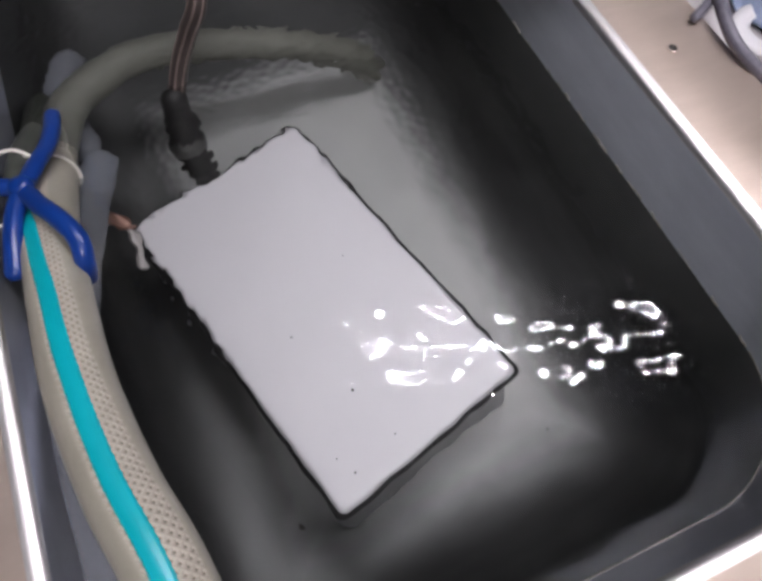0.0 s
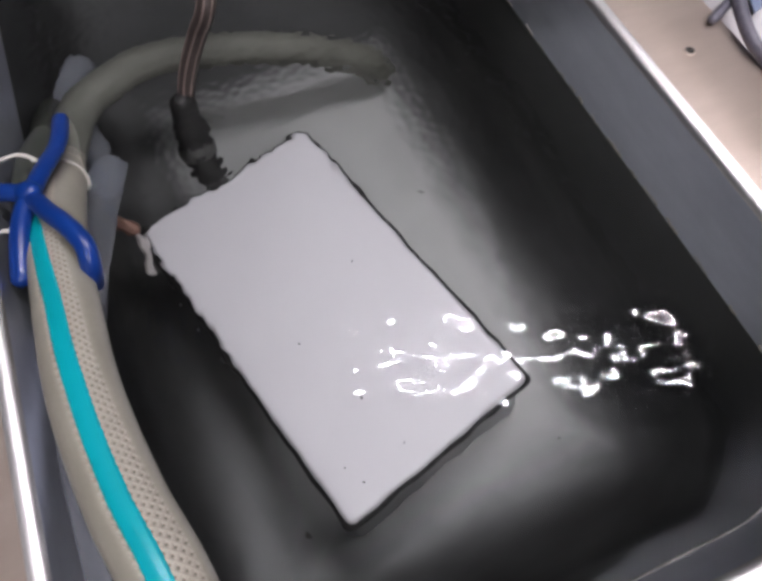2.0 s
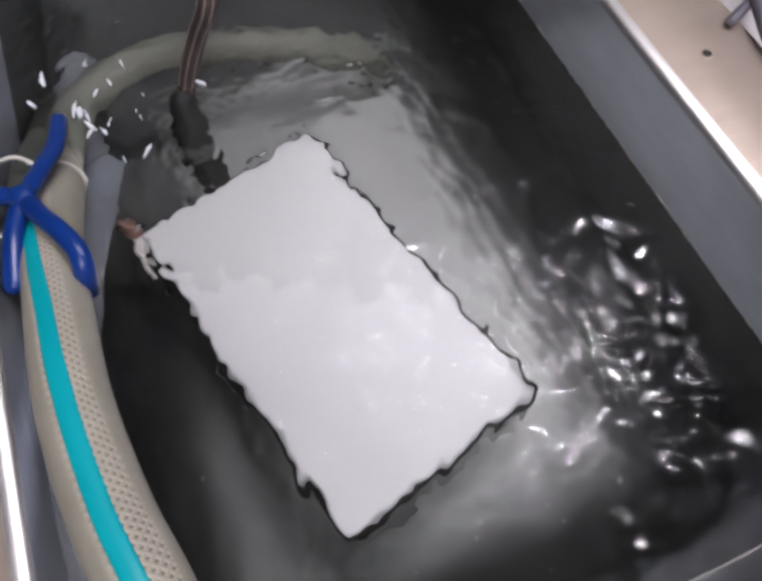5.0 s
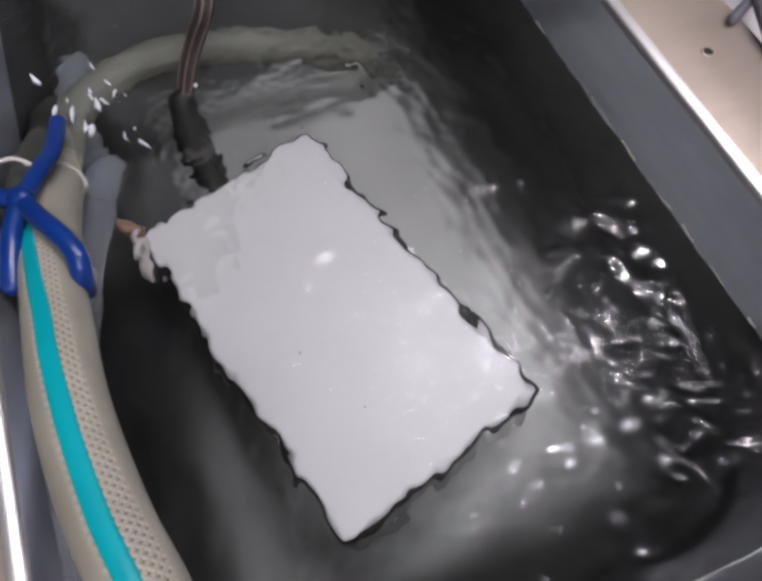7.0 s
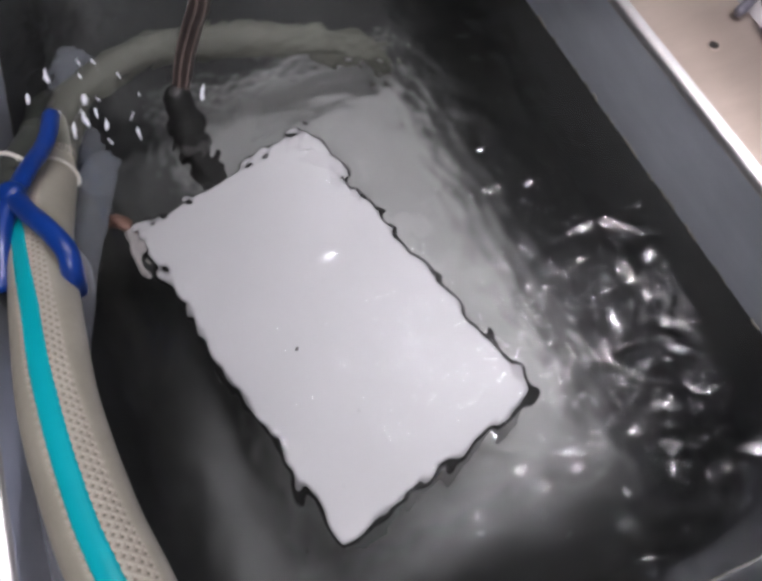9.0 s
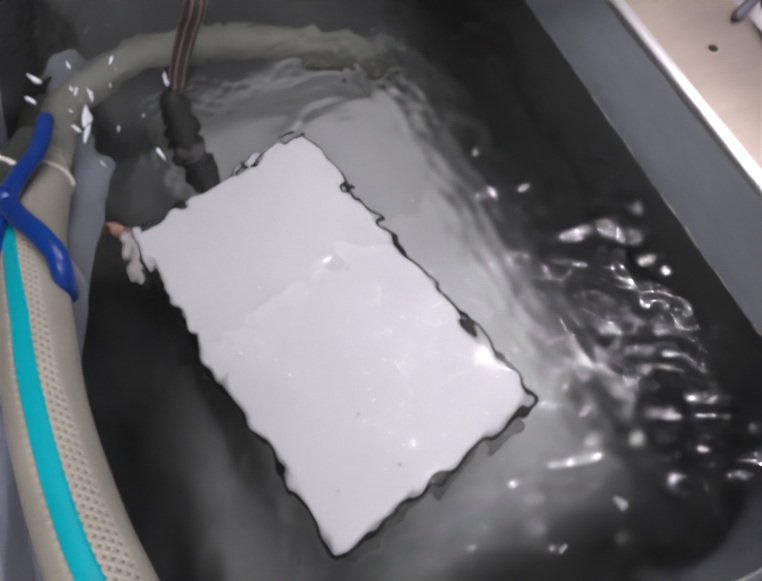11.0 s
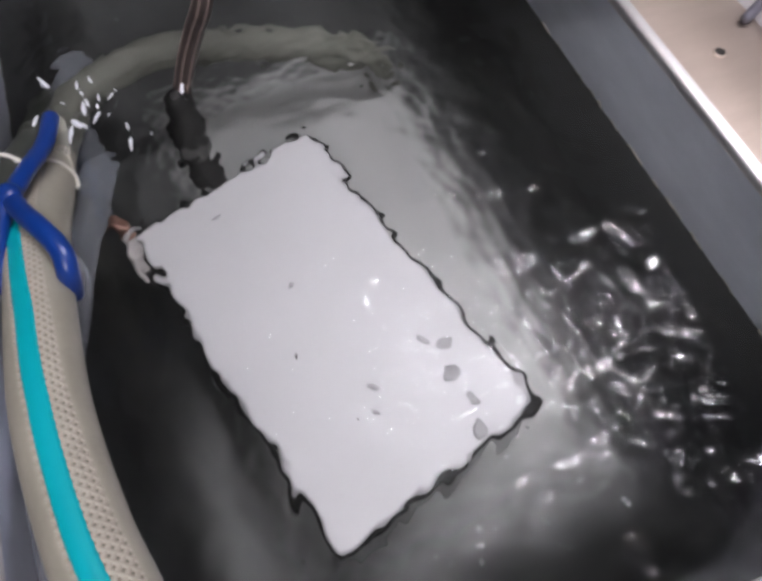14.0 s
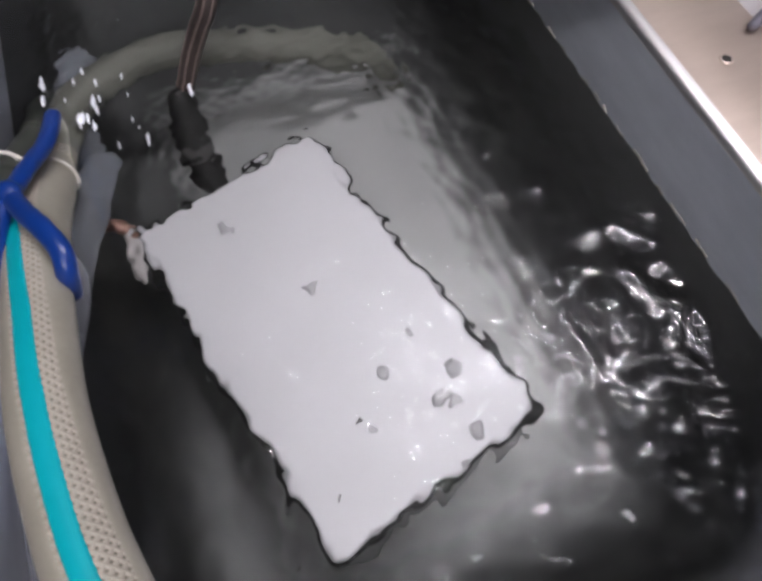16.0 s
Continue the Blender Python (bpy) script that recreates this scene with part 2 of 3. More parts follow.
# ---- fluorescent tube and an added fill panel under the ceiling ----
def tube_light(x, y, turn):
    lamp = thing("tube_light", "white fluorescent tube light hung under the ceiling", "lamp", pose(x, y, 1.55, 0, 0, turn), "ceiling tube lights")
    part("housing", box_mesh("housing", (1.24, 0.07, 0.04), WHITE, 0.006, centre=(0, 0, 0.055)), lamp)
    for end in (-0.6, 0.6):
        part("socket", box_mesh("socket", (0.02, 0.035, 0.06), WHITE, 0.004, centre=(end, 0, 0.012)), lamp)
        part("hanger", sweep("hanger", [Vector((end * 0.8, 0, 0.07)), Vector((end * 0.8, 0, 0.13))], 0.006, WHITE, 8), lamp)
    part("tube", sweep("tube", [Vector((-0.59, 0, 0)), Vector((0.59, 0, 0))], 0.0070, GLOW, 12), lamp, "glowing fluorescent tube")
    return lamp


tube_light(0.70, 0.36, -21.5)


# unseen fill light, added to brighten the tank and the box
def fill_panel(x, y, turn):
    lamp = thing("fill_panel", "added fill light panel, out of view under the ceiling", "lamp", pose(x, y, 1.6, 0, 0, turn))
    part("frame", box_mesh("frame", (0.84, 0.54, 0.03), WHITE, 0.004, centre=(0, 0, 0.016)), lamp)
    part("diffuser", box_mesh("diffuser", (0.8, 0.5, 0.004), FILL_GLOW, centre=(0, 0, -0.002)), lamp, "glowing diffuser")
    for end in (-0.3, 0.3):
        part("hanger", sweep("hanger", [Vector((end, 0, 0.03)), Vector((end, 0, 0.08))], 0.006, WHITE, 8), lamp)
    return lamp


fill_panel(0.0, -0.85, -8)

# ---- tank ----
TX0, TX1, TY0, TY1 = -0.1565, 0.2752, -0.0705, 0.78
RIM, BED, FILLET = 0.075, -0.20, 0.078
CORNER = 0.085
tank = thing("tank", "stainless steel wash tank with a broad warm flange, full of water", "tank")


def tank_loop(inset, z, r=None):
    return rounded_loop(TX0 + inset, TX1 - inset, TY0 + inset, TY1 - inset, max(0.012, (CORNER - inset * 0.4) if r is None else r), z, 10)


levels = [(FILLET * (1 - math.cos(a)), BED + FILLET * (1 - math.sin(a))) for a in [radians(x) for x in range(90, -1, -9)]]
inner = [tank_loop(i, z) for i, z in levels] + [tank_loop(0, z) for z in (-0.06, -0.02, 0.0)]
part("basin", skin("basin", inner, BED_STEEL, close_first=True, flip=False), tank, "dark stainless basin with rounded edges, the light on its floor painted paler")
part("upper_wall", skin("upper_wall", [tank_loop(0, z) for z in (0.0, 0.02, 0.04, 0.055, RIM - 0.005)], LIT_STEEL), tank, "dry grey wall above the water, its light painted as paler steel")
lip = [tank_loop(-0.0085 * (1 - math.cos(a)), RIM - 0.005 + 0.005 * math.sin(a), CORNER + 0.0085 * (1 - math.cos(a))) for a in [radians(x) for x in range(0, 91, 15)]]
part("lip", skin("lip", lip, LIP), tank, "bright polished rounded lip")
outer = 0.0755
flange = [tank_loop(-0.0085, RIM, CORNER + 0.0085), tank_loop(-0.02, RIM + 0.0004, CORNER + 0.02), tank_loop(-outer + 0.003, RIM, 0.09), tank_loop(-outer, RIM - 0.003, 0.09), tank_loop(-outer, RIM - 0.009, 0.09), tank_loop(-0.004, RIM - 0.009, CORNER)]
part("flange", skin("flange", flange, FLANGE), tank, "warm beige steel flange with small holes")
shell = [tank_loop(-0.004, RIM - 0.009), tank_loop(-0.004, BED - 0.028), tank_loop(0.0, BED - 0.032), tank_loop(0.02, BED - 0.034)]
part("outer_shell", skin("outer_shell", shell, STEEL, close_last=True, flip=True), tank)

# light on the flat floor painted as paler colour, fading towards its rounded edges
t = BED_STEEL.node_tree
co = node(BED_STEEL, "ShaderNodeTexCoord")
split = node(BED_STEEL, "ShaderNodeSeparateXYZ")
t.links.new(co.outputs["Object"], split.inputs[0])


def calc(kind, a, b):
    n = node(BED_STEEL, "ShaderNodeMath")
    n.operation = kind
    for k, v in enumerate((a, b)):
        if isinstance(v, float):
            n.inputs[k].default_value = v
        elif v is not None:
            t.links.new(v, n.inputs[k])
    return n.outputs[0]


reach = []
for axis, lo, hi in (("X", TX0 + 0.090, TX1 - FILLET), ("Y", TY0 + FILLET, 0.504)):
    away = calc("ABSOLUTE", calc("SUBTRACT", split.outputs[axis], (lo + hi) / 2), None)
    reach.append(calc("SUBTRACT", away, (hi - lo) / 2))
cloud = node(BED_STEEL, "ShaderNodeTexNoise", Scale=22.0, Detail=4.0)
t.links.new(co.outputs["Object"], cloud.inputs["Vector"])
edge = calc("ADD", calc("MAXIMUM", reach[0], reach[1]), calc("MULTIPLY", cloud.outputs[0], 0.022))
lit_mask = node(BED_STEEL, "ShaderNodeMapRange")
lit_mask.interpolation_type = "SMOOTHSTEP"
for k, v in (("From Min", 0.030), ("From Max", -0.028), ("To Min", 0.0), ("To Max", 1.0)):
    lit_mask.inputs[k].default_value = v
t.links.new(edge, lit_mask.inputs["Value"])
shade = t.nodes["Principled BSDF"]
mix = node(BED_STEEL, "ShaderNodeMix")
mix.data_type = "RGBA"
t.links.new(lit_mask.outputs[0], mix.inputs[0])
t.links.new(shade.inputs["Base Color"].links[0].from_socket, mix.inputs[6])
lit_tone = node(BED_STEEL, "ShaderNodeValToRGB")
lit_tone.color_ramp.elements[0].color, lit_tone.color_ramp.elements[1].color = (0.47, 0.475, 0.465, 1), (0.62, 0.623, 0.61, 1)
t.links.new(cloud.outputs[0], lit_tone.inputs[0])
t.links.new(lit_tone.outputs[0], mix.inputs[7])
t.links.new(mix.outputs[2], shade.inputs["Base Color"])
dull = node(BED_STEEL, "ShaderNodeMapRange")
dull.inputs["To Min"].default_value, dull.inputs["To Max"].default_value = 0.93, 0.22
t.links.new(lit_mask.outputs[0], dull.inputs["Value"])
t.links.new(dull.outputs[0], shade.inputs["Metallic"])

# ---- bench round the tank ----
bench = thing("bench", "pale laminate workbench with the tank let into it", "bench")
bx0, bx1, by0, by1 = TX0 - 0.012, TX1 + 0.012, TY0 - 0.012, TY1 + 0.012
zt, th = RIM - 0.010, 0.04
for size, c in (((0.7, 1.9, th), (bx1 + 0.35, 0.3, zt - th / 2)), ((0.5, 1.9, th), (bx0 - 0.25, 0.3, zt - th / 2)),
                ((bx1 - bx0, by0 + 0.65, th), ((bx0 + bx1) / 2, (by0 - 0.65) / 2, zt - th / 2)),
                ((bx1 - bx0, 1.25 - by1, th), ((bx0 + bx1) / 2, (by1 + 1.25) / 2, zt - th / 2))):
    part("top_panel", box_mesh("top_panel", size, BENCH, centre=c), bench)
for x in (-0.6, 0.92):
    for y in (-0.58, 1.18):
        part("leg", box_mesh("leg", (0.05, 0.05, zt - th - ZF), WHITE, 0.004, centre=(x, y, (zt - th + ZF) / 2)), bench)


# ---- water ----
def inside(x, y, pad=0.0):
    """Pulls a point back onto the basin's rounded outline."""
    x0, x1, y0, y1, r = TX0 - pad, TX1 + pad, TY0 - pad, TY1 + pad, CORNER
    x, y = min(max(x, x0), x1), min(max(y, y0), y1)
    cx, cy = min(max(x, x0 + r), x1 - r), min(max(y, y0 + r), y1 - r)
    dx, dy = x - cx, y - cy
    d = math.hypot(dx, dy)
    if d > r:
        x, y = cx + dx * r / d, cy + dy * r / d
    return x, y


def water_sheet(name, height, mat, step, pad, z, under=None):
    """A sheet of waves; with under it is a layer whose flat lower face lies at that height."""
    nx, ny = int((TX1 - TX0) / step) + 1, int((TY1 - TY0) / step) + 1
    verts, faces = [], []
    for j in range(ny + 1):
        for i in range(nx + 1):
            x, y = inside(TX0 - pad + (TX1 - TX0 + 2 * pad) * i / nx, TY0 - pad + (TY1 - TY0 + 2 * pad) * j / ny, pad)
            verts.append((x, y, z + height(x, y)))
    for j in range(ny):
        for i in range(nx):
            a = j * (nx + 1) + i
            faces.append((a, a + 1, a + nx + 2, a + nx + 1))
    if under is not None:
        rim = [i for i in range(nx)] + [j * (nx + 1) + nx for j in range(ny)] + [ny * (nx + 1) + i for i in range(nx, 0, -1)] + [j * (nx + 1) for j in range(ny, 0, -1)]
        base = len(verts)
        verts += [(verts[i][0], verts[i][1], under) for i in rim]
        n = len(rim)
        faces += [(rim[k], base + k, base + (k + 1) % n, rim[(k + 1) % n]) for k in range(n)]
        faces.append(tuple(base + k for k in reversed(range(n))))
    me = mesh_of(name, verts, faces, mat)
    me.polygons.foreach_set("use_smooth", [i < nx * ny for i in range(len(faces))])
    if under is not None:
        me.set_sharp_from_angle(angle=radians(40))
        me.materials.append(UNDER)
        me.polygons.foreach_set("material_index", [0 if i < nx * ny else 1 for i in range(len(faces))])
    ob = part(name, me)
    ob.visible_shadow = False
    return ob


def fade(v, lo, hi):
    t = min(1.0, max(0.0, (v - lo) / (hi - lo)))
    return t * t * (3 - 2 * t)


def calm_height(x, y):
    """Small ripples, stronger round the hose and the cable, nearly flat at the near end."""
    v = Vector((x, y, 0.0))
    h = 0.00056 * noise.noise(v * 52) + 0.00015 * noise.noise(v * 112 + Vector((3, 1, 5))) + 0.000015 * noise.noise(v * 210)
    d = math.hypot(x + 0.03, y - 0.33)
    h += 0.00030 * math.sin(d * 680) * math.exp(-d * 24)
    near = 1 - fade(math.hypot(x + 0.09, (y - 0.27) * 0.6), 0.04, 0.13)
    h += near * 0.0004 * noise.noise(v * 165 + Vector((7, 2, 1)))
    far = fade(y + 0.3 * x, 0.2, 0.36)
    return h + far * (1 - near) * 0.0005 * noise.noise(v * 160 + Vector((2, 6, 1)))


def chop_height(x, y):
    """Short crossing waves, roughest towards the east wall, with a wake running from the cable to the south-east."""
    v = Vector((x, y, 0.0))
    h = 0.0021 * noise.noise(v * 22 + Vector((1, 9, 4))) + (0.0016 + 0.0006 * fade(x, 0.05, 0.14)) * noise.noise(v * 54 + Vector((8, 3, 2)))
    h += (0.0009 - 0.0003 * fade(x, 0.05, 0.14)) * noise.noise(v * 112) + 0.00014 * noise.noise(v * 230 + Vector((4, 4, 7)))
    side = x - 0.145 + 0.10 * (y - 0.2)
    h += 0.0003 * math.sin(side * 520 + 5 * noise.noise(v * 22)) * math.exp(-(side / 0.028) ** 2) * fade(y, -0.02, 0.08)
    return 0.85 * h


water = tagged(water_sheet("water", calm_height, WATER, 0.0015, 0.0015, 0.0), "grey-tinted water filling the steel tank to a hand below its rim", "water", kind="structure")
# second, added water layer, kept unseen under the tank floor at first
chop = tagged(water_sheet("ripples", chop_height, RIPPLE, 0.0017, 0.0030, 0.0, -0.0045), "added layer of rough ripples lifted over the calm water", "water", kind="stuff")

# ---- immersed transducer box ----
box = thing("immersed_box", "pale blasted steel box lying under water on the tank floor", "metal box", pose(0.0202, 0.1902, 0, 0, 0, 15.2))
BL, BW, BTOP, BBOT = 0.3005, 0.1725, -0.080, BED + 0.0005


def box_loop(inset, z, r):
    return rounded_loop(-BW / 2 + inset, BW / 2 - inset, -BL / 2 + inset, BL / 2 - inset, r, z, 5)


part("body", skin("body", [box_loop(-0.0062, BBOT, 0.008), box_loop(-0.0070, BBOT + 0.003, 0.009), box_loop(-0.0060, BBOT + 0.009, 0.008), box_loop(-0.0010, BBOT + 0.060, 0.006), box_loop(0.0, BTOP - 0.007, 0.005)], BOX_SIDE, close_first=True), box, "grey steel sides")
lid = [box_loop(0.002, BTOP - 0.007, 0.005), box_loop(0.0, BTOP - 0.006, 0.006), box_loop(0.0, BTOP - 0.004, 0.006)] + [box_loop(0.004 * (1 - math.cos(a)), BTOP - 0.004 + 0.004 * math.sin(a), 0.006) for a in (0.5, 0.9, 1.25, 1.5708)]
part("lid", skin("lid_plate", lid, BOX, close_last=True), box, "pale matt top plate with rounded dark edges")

# black band standing in for the shade along the lid's edge
edge_shade = [box_loop(0.0005, BTOP - 0.0105, 0.006), box_loop(-0.0026, BTOP - 0.0092, 0.007), box_loop(-0.0033, BTOP - 0.0066, 0.007), box_loop(-0.0025, BTOP - 0.0042, 0.007), box_loop(0.0008, BTOP - 0.0036, 0.006)]
part("edge_shade", skin("edge_shade", edge_shade, BLACK), box, "black band painted as the shaded edge round the top plate")

# ---- cable to the box ----
cable = thing("power_cable", "brown sleeved cable with a black gland running down to the box", "cable")
line = spline([(0.13, 0.70, 0.079), (0.11, 0.62, 0.092), (0.082, 0.55, 0.112), (0.045, 0.455, 0.10), (0.0212, 0.3990, 0.07), (0.0070, 0.4000, 0.045), (-0.0070, 0.4000, 0.022), (-0.0185, 0.3970, 0.0), (-0.0262, 0.3890, -0.02)], 10)
part("sleeve", sweep("sleeve", line, 0.0072, SLEEVE, 16), cable)
for a in (0.6, 1.5, 2.5, 4.4):
    ridge = [p + s * (0.0068 * math.cos(a)) + u * (0.0068 * math.sin(a)) for p, t, s, u in frames_along(line)]
    part("ridge", sweep("ridge", ridge, 0.0011, SLEEVE_LINE, 6), cable, "lighter brown ridge")
gland = spline([(-0.0276, 0.3880, -0.012), (-0.0300, 0.376, -0.038), (-0.0312, 0.3690, -0.052)], 8)
part("gland", sweep("gland", gland, lambda t: 0.0115 + 0.004 * fade(t, 0.2, 0.6), BLACK, 12, round_ends=True), cable, "black gland body")
nut = spline([(-0.0312, 0.3690, -0.052), (-0.0308, 0.357, -0.063)], 4)
part("gland_nut", sweep("gland_nut", nut, 0.0158, GREY_NUT, 6), cable, "dark grey hexagonal nut")
stub = spline([(-0.0308, 0.357, -0.063), (-0.0295, 0.343, -0.0775)], 4)
part("stub", sweep("stub", stub, 0.0140, BLACK, 12, round_ends=True), cable)

# ---- braided hose ----
hose = thing("braided_hose", "milky braided hose with a turquoise stripe, dipping into the water", "hose")
hose_line = spline([(-0.083, -0.14, 0.098), (-0.083, -0.06, 0.100), (-0.0933, 0.0208, 0.100), (-0.1065, 0.0698, 0.094), (-0.1178, 0.1284, 0.084), (-0.1235, 0.1846, 0.070), (-0.1286, 0.2471, 0.050), (-0.1306, 0.2937, 0.030), (-0.1345, 0.3515, -0.003), (-0.1281, 0.3855, -0.014), (-0.1129, 0.4274, -0.026), (-0.0863, 0.4504, -0.034), (-0.0571, 0.4663, -0.04), (-0.0253, 0.4707, -0.048), (0.0281, 0.4642, -0.06), (0.086, 0.457, -0.085), (0.132, 0.452, -0.118), (0.163, 0.450, -0.152), (0.176, 0.450, -0.176)], 12)
HR = 0.0179
part("wall", sweep("wall", hose_line, HR - 0.0011, HOLES, 28), hose)


HOSE_FRAMES = frames_along(hose_line)
LENGTHS = [0.0]
for a, b in zip(hose_line, hose_line[1:]):
    LENGTHS.append(LENGTHS[-1] + (b - a).length)


def hose_at(dist):
    for i in range(len(LENGTHS) - 1):
        if LENGTHS[i + 1] >= dist:
            k = (dist - LENGTHS[i]) / (LENGTHS[i + 1] - LENGTHS[i])
            a, b = HOSE_FRAMES[i], HOSE_FRAMES[i + 1]
            return a[0].lerp(b[0], k), a[2].lerp(b[2], k), a[3].lerp(b[3], k)
    return HOSE_FRAMES[-1][0], HOSE_FRAMES[-1][2], HOSE_FRAMES[-1][3]


def thread(way, phase, pitch, width, thick, r, start, end, step=0.0018):
    """One helical thread of the braid, as a flat ribbon."""
    verts, faces = [], []
    n = int((end - start) / step)
    for i in range(n + 1):
        p, s, u = hose_at(start + (end - start) * i / n)
        a = phase + way * 2 * math.pi * (start + (end - start) * i / n) / pitch
        for da, dr in ((-width / 2, -thick), (-width / 4, 0), (width / 4, 0), (width / 2, -thick)):
            q = a + da
            verts.append(p + (s * math.cos(q) + u * math.sin(q)) * (r + dr))
    for i in range(n):
        for k in range(3):
            v = i * 4 + k
            faces.append((v, v + 1, v + 5, v + 4))
    return mesh_of("thread", verts, faces, BRAID)


DIP = LENGTHS[8 * 12]
THREADS = 20
for c in range(THREADS):
    for way in (1, -1):
        part("thread", thread(way, 2 * math.pi * c / THREADS, 0.10, 0.20, 0.0006, HR, 0.02, DIP + 0.02), hose)
part("dimmed_end", sweep("dimmed_end", [p for p, d in zip(hose_line, LENGTHS) if d > DIP + 0.01], HR, HOSE, 24, round_ends=True), hose, "immersed end of the hose, painted darker for the murky water")


def hose_strip(name, centres, half, r, mat, start, end, n=160, sides=10):
    """A band lying along the hose; centres are rows of y and the angle of its middle, from the hose's left over its top."""
    verts, faces = [], []
    ys, angles = zip(*centres)
    for i in range(n + 1):
        p, s, u = hose_at(start + (end - start) * i / n)
        mid = float(np.interp(p.y, ys, angles))
        for k in range(sides + 1):
            a = radians(mid - half + 2 * half * k / sides)
            edge = -0.0006 if k in (0, sides) else 0
            verts.append(p + (s * math.cos(a) + u * math.sin(a)) * (r + edge))
    for i in range(n):
        for k in range(sides):
            v = i * (sides + 1) + k
            faces.append((v, v + 1, v + sides + 2, v + sides + 1))
    return mesh_of(name, verts, faces, mat)


part("stripe", hose_strip("stripe", ((-0.14, 100), (0.02, 100), (0.07, 101), (0.128, 102), (0.185, 95), (0.247, 78), (0.28, 58), (0.31, 40), (0.36, 30)), 16, HR + 0.0005, TEAL, 0.02, DIP + 0.005), hose, "turquoise stripe")

part("jacket", hose_strip("jacket", ((-0.14, 202), (0.02, 202), (0.07, 198), (0.128, 190), (0.185, 180), (0.247, 166), (0.30, 158)), 46, HR + 0.0002, JACKET, 0.02, DIP + 0.005, sides=20), hose, "smooth milky side of the hose")

part("jacket", hose_strip("jacket", ((-0.14, 36), (0.07, 37), (0.128, 38), (0.185, 31), (0.247, 14), (0.30, 4)), 45, HR + 0.0001, JACKET, 0.02, DIP + 0.005, sides=20), hose, "smooth milky side of the hose")

# ---- blue holder ----
holder = thing("hose_holder", "blue plastic cross-shaped holder gripping the hose", "hose holder")
hub = (-0.1323, 0.2828, 0.065)
for pts in (((-0.1174, 0.3813, 0.022), (-0.1175, 0.358, 0.031), (-0.12, 0.336, 0.04), (-0.125, 0.310, 0.054), hub),
            (hub, (-0.1223, 0.2617, 0.072), (-0.1117, 0.2434, 0.077), (-0.1036, 0.2246, 0.076), (-0.1055, 0.2124, 0.068), (-0.1115, 0.2116, 0.053)),
            (hub, (-0.1415, 0.287, 0.067), (-0.1503, 0.2907, 0.068)),
            (hub, (-0.1385, 0.269, 0.066), (-0.1430, 0.2519, 0.066), (-0.1485, 0.2273, 0.062))):
    part("arm", sweep("arm", spline(pts, 8), 0.0062, BLUE, 14, flat=0.85, round_ends=True), holder)
part("hub", disc("hub", 0.0086, 0.0072, BLUE, 18), holder, m=pose(hub[0], hub[1], hub[2] + 0.0008))

# ---- cable ties ----
def tie(line, w=0.0016):
    t = thing("cable_tie", "white nylon cable tie round the hose", "cable tie", group="cable ties")
    part("strap", sweep("strap", spline(line, 8), w, TIE, 8, flat=0.8, round_ends=True), t)
    p, q = Vector(line[-2]), Vector(line[-1])
    part("tie_head", box_mesh("tie_head", (0.003, 0.0036, 0.0026), TIE, 0.0007, 2), t, m=Matrix.Translation(p.lerp(q, 0.5)))
    return t


ring = []
for k in range(17):
    a = radians(-40 + 260 * k / 16)
    p, s, u = hose_at(DIP - 0.018)
    ring.append(p + (s * math.cos(a) + u * math.sin(a)) * (HR + 0.0016))
tie(ring)
tie([(-0.1549, 0.327, 0.055), (-0.1466, 0.3255, 0.058), (-0.1353, 0.3236, 0.058), (-0.125, 0.316, 0.052)])
tie([(-0.1549, 0.2664, 0.06), (-0.1528, 0.2656, 0.06), (-0.1486, 0.2635, 0.06)])

# ---- olive pipe beside the hose, cloudy tube, fitting ----
pipe = part("pipe", sweep("pipe", spline([(-0.1435, 0.46, -0.06), (-0.1430, 0.40, -0.01), (-0.1430, 0.32, 0.036), (-0.1430, 0.25, 0.040), (-0.1430, 0.22, 0.030)], 8), 0.0115, OLIVE, 14, round_ends=True))
tagged(pipe, "dark olive plastic pipe beside the hose", "pipe")
tube = thing("cloudy_tube", "cloudy grey plastic tube with a rounded end, passing under the hose", "tube")
tube_line = spline([(-0.1075, 0.365, -0.046), (-0.1165, 0.335, -0.040), (-0.1275, 0.295, -0.026), (-0.1345, 0.250, -0.004), (-0.1375, 0.200, 0.022), (-0.1365, 0.140, 0.046), (-0.1335, 0.080, 0.058), (-0.128, 0.020, 0.062), (-0.120, -0.040, 0.062)], 8)
part("tube_body", sweep("tube_body", tube_line, lambda t: 0.0145 + 0.0006 * math.sin(30 * t), CLEAR, 20, round_ends=True), tube)
part("end_collar", sweep("end_collar", tube_line[:5], lambda t: 0.0155 - 0.0009 * t, CLEAR, 20, round_ends=True), tube, "thicker rounded tip")
tube = thing("cloudy_tube", "faint cloudy tube end under water behind the hose bend", "tube")
part("tube_body", sweep("tube_body", spline([(-0.1180, 0.400, -0.070), (-0.1245, 0.440, -0.068), (-0.1235, 0.476, -0.070), (-0.113, 0.505, -0.074)], 8), lambda t: 0.0135 + 0.003 * t, CLEAR, 20, round_ends=True), tube)
fitting = thing("pipe_fitting", "dull copper fitting with a pale sleeve at the box corner", "pipe fitting")
part("elbow", sweep("elbow", spline([(-0.124, 0.326, -0.075), (-0.113, 0.323, -0.071), (-0.1045, 0.312, -0.074)], 6), 0.0065, COPPER, 10, round_ends=True), fitting)
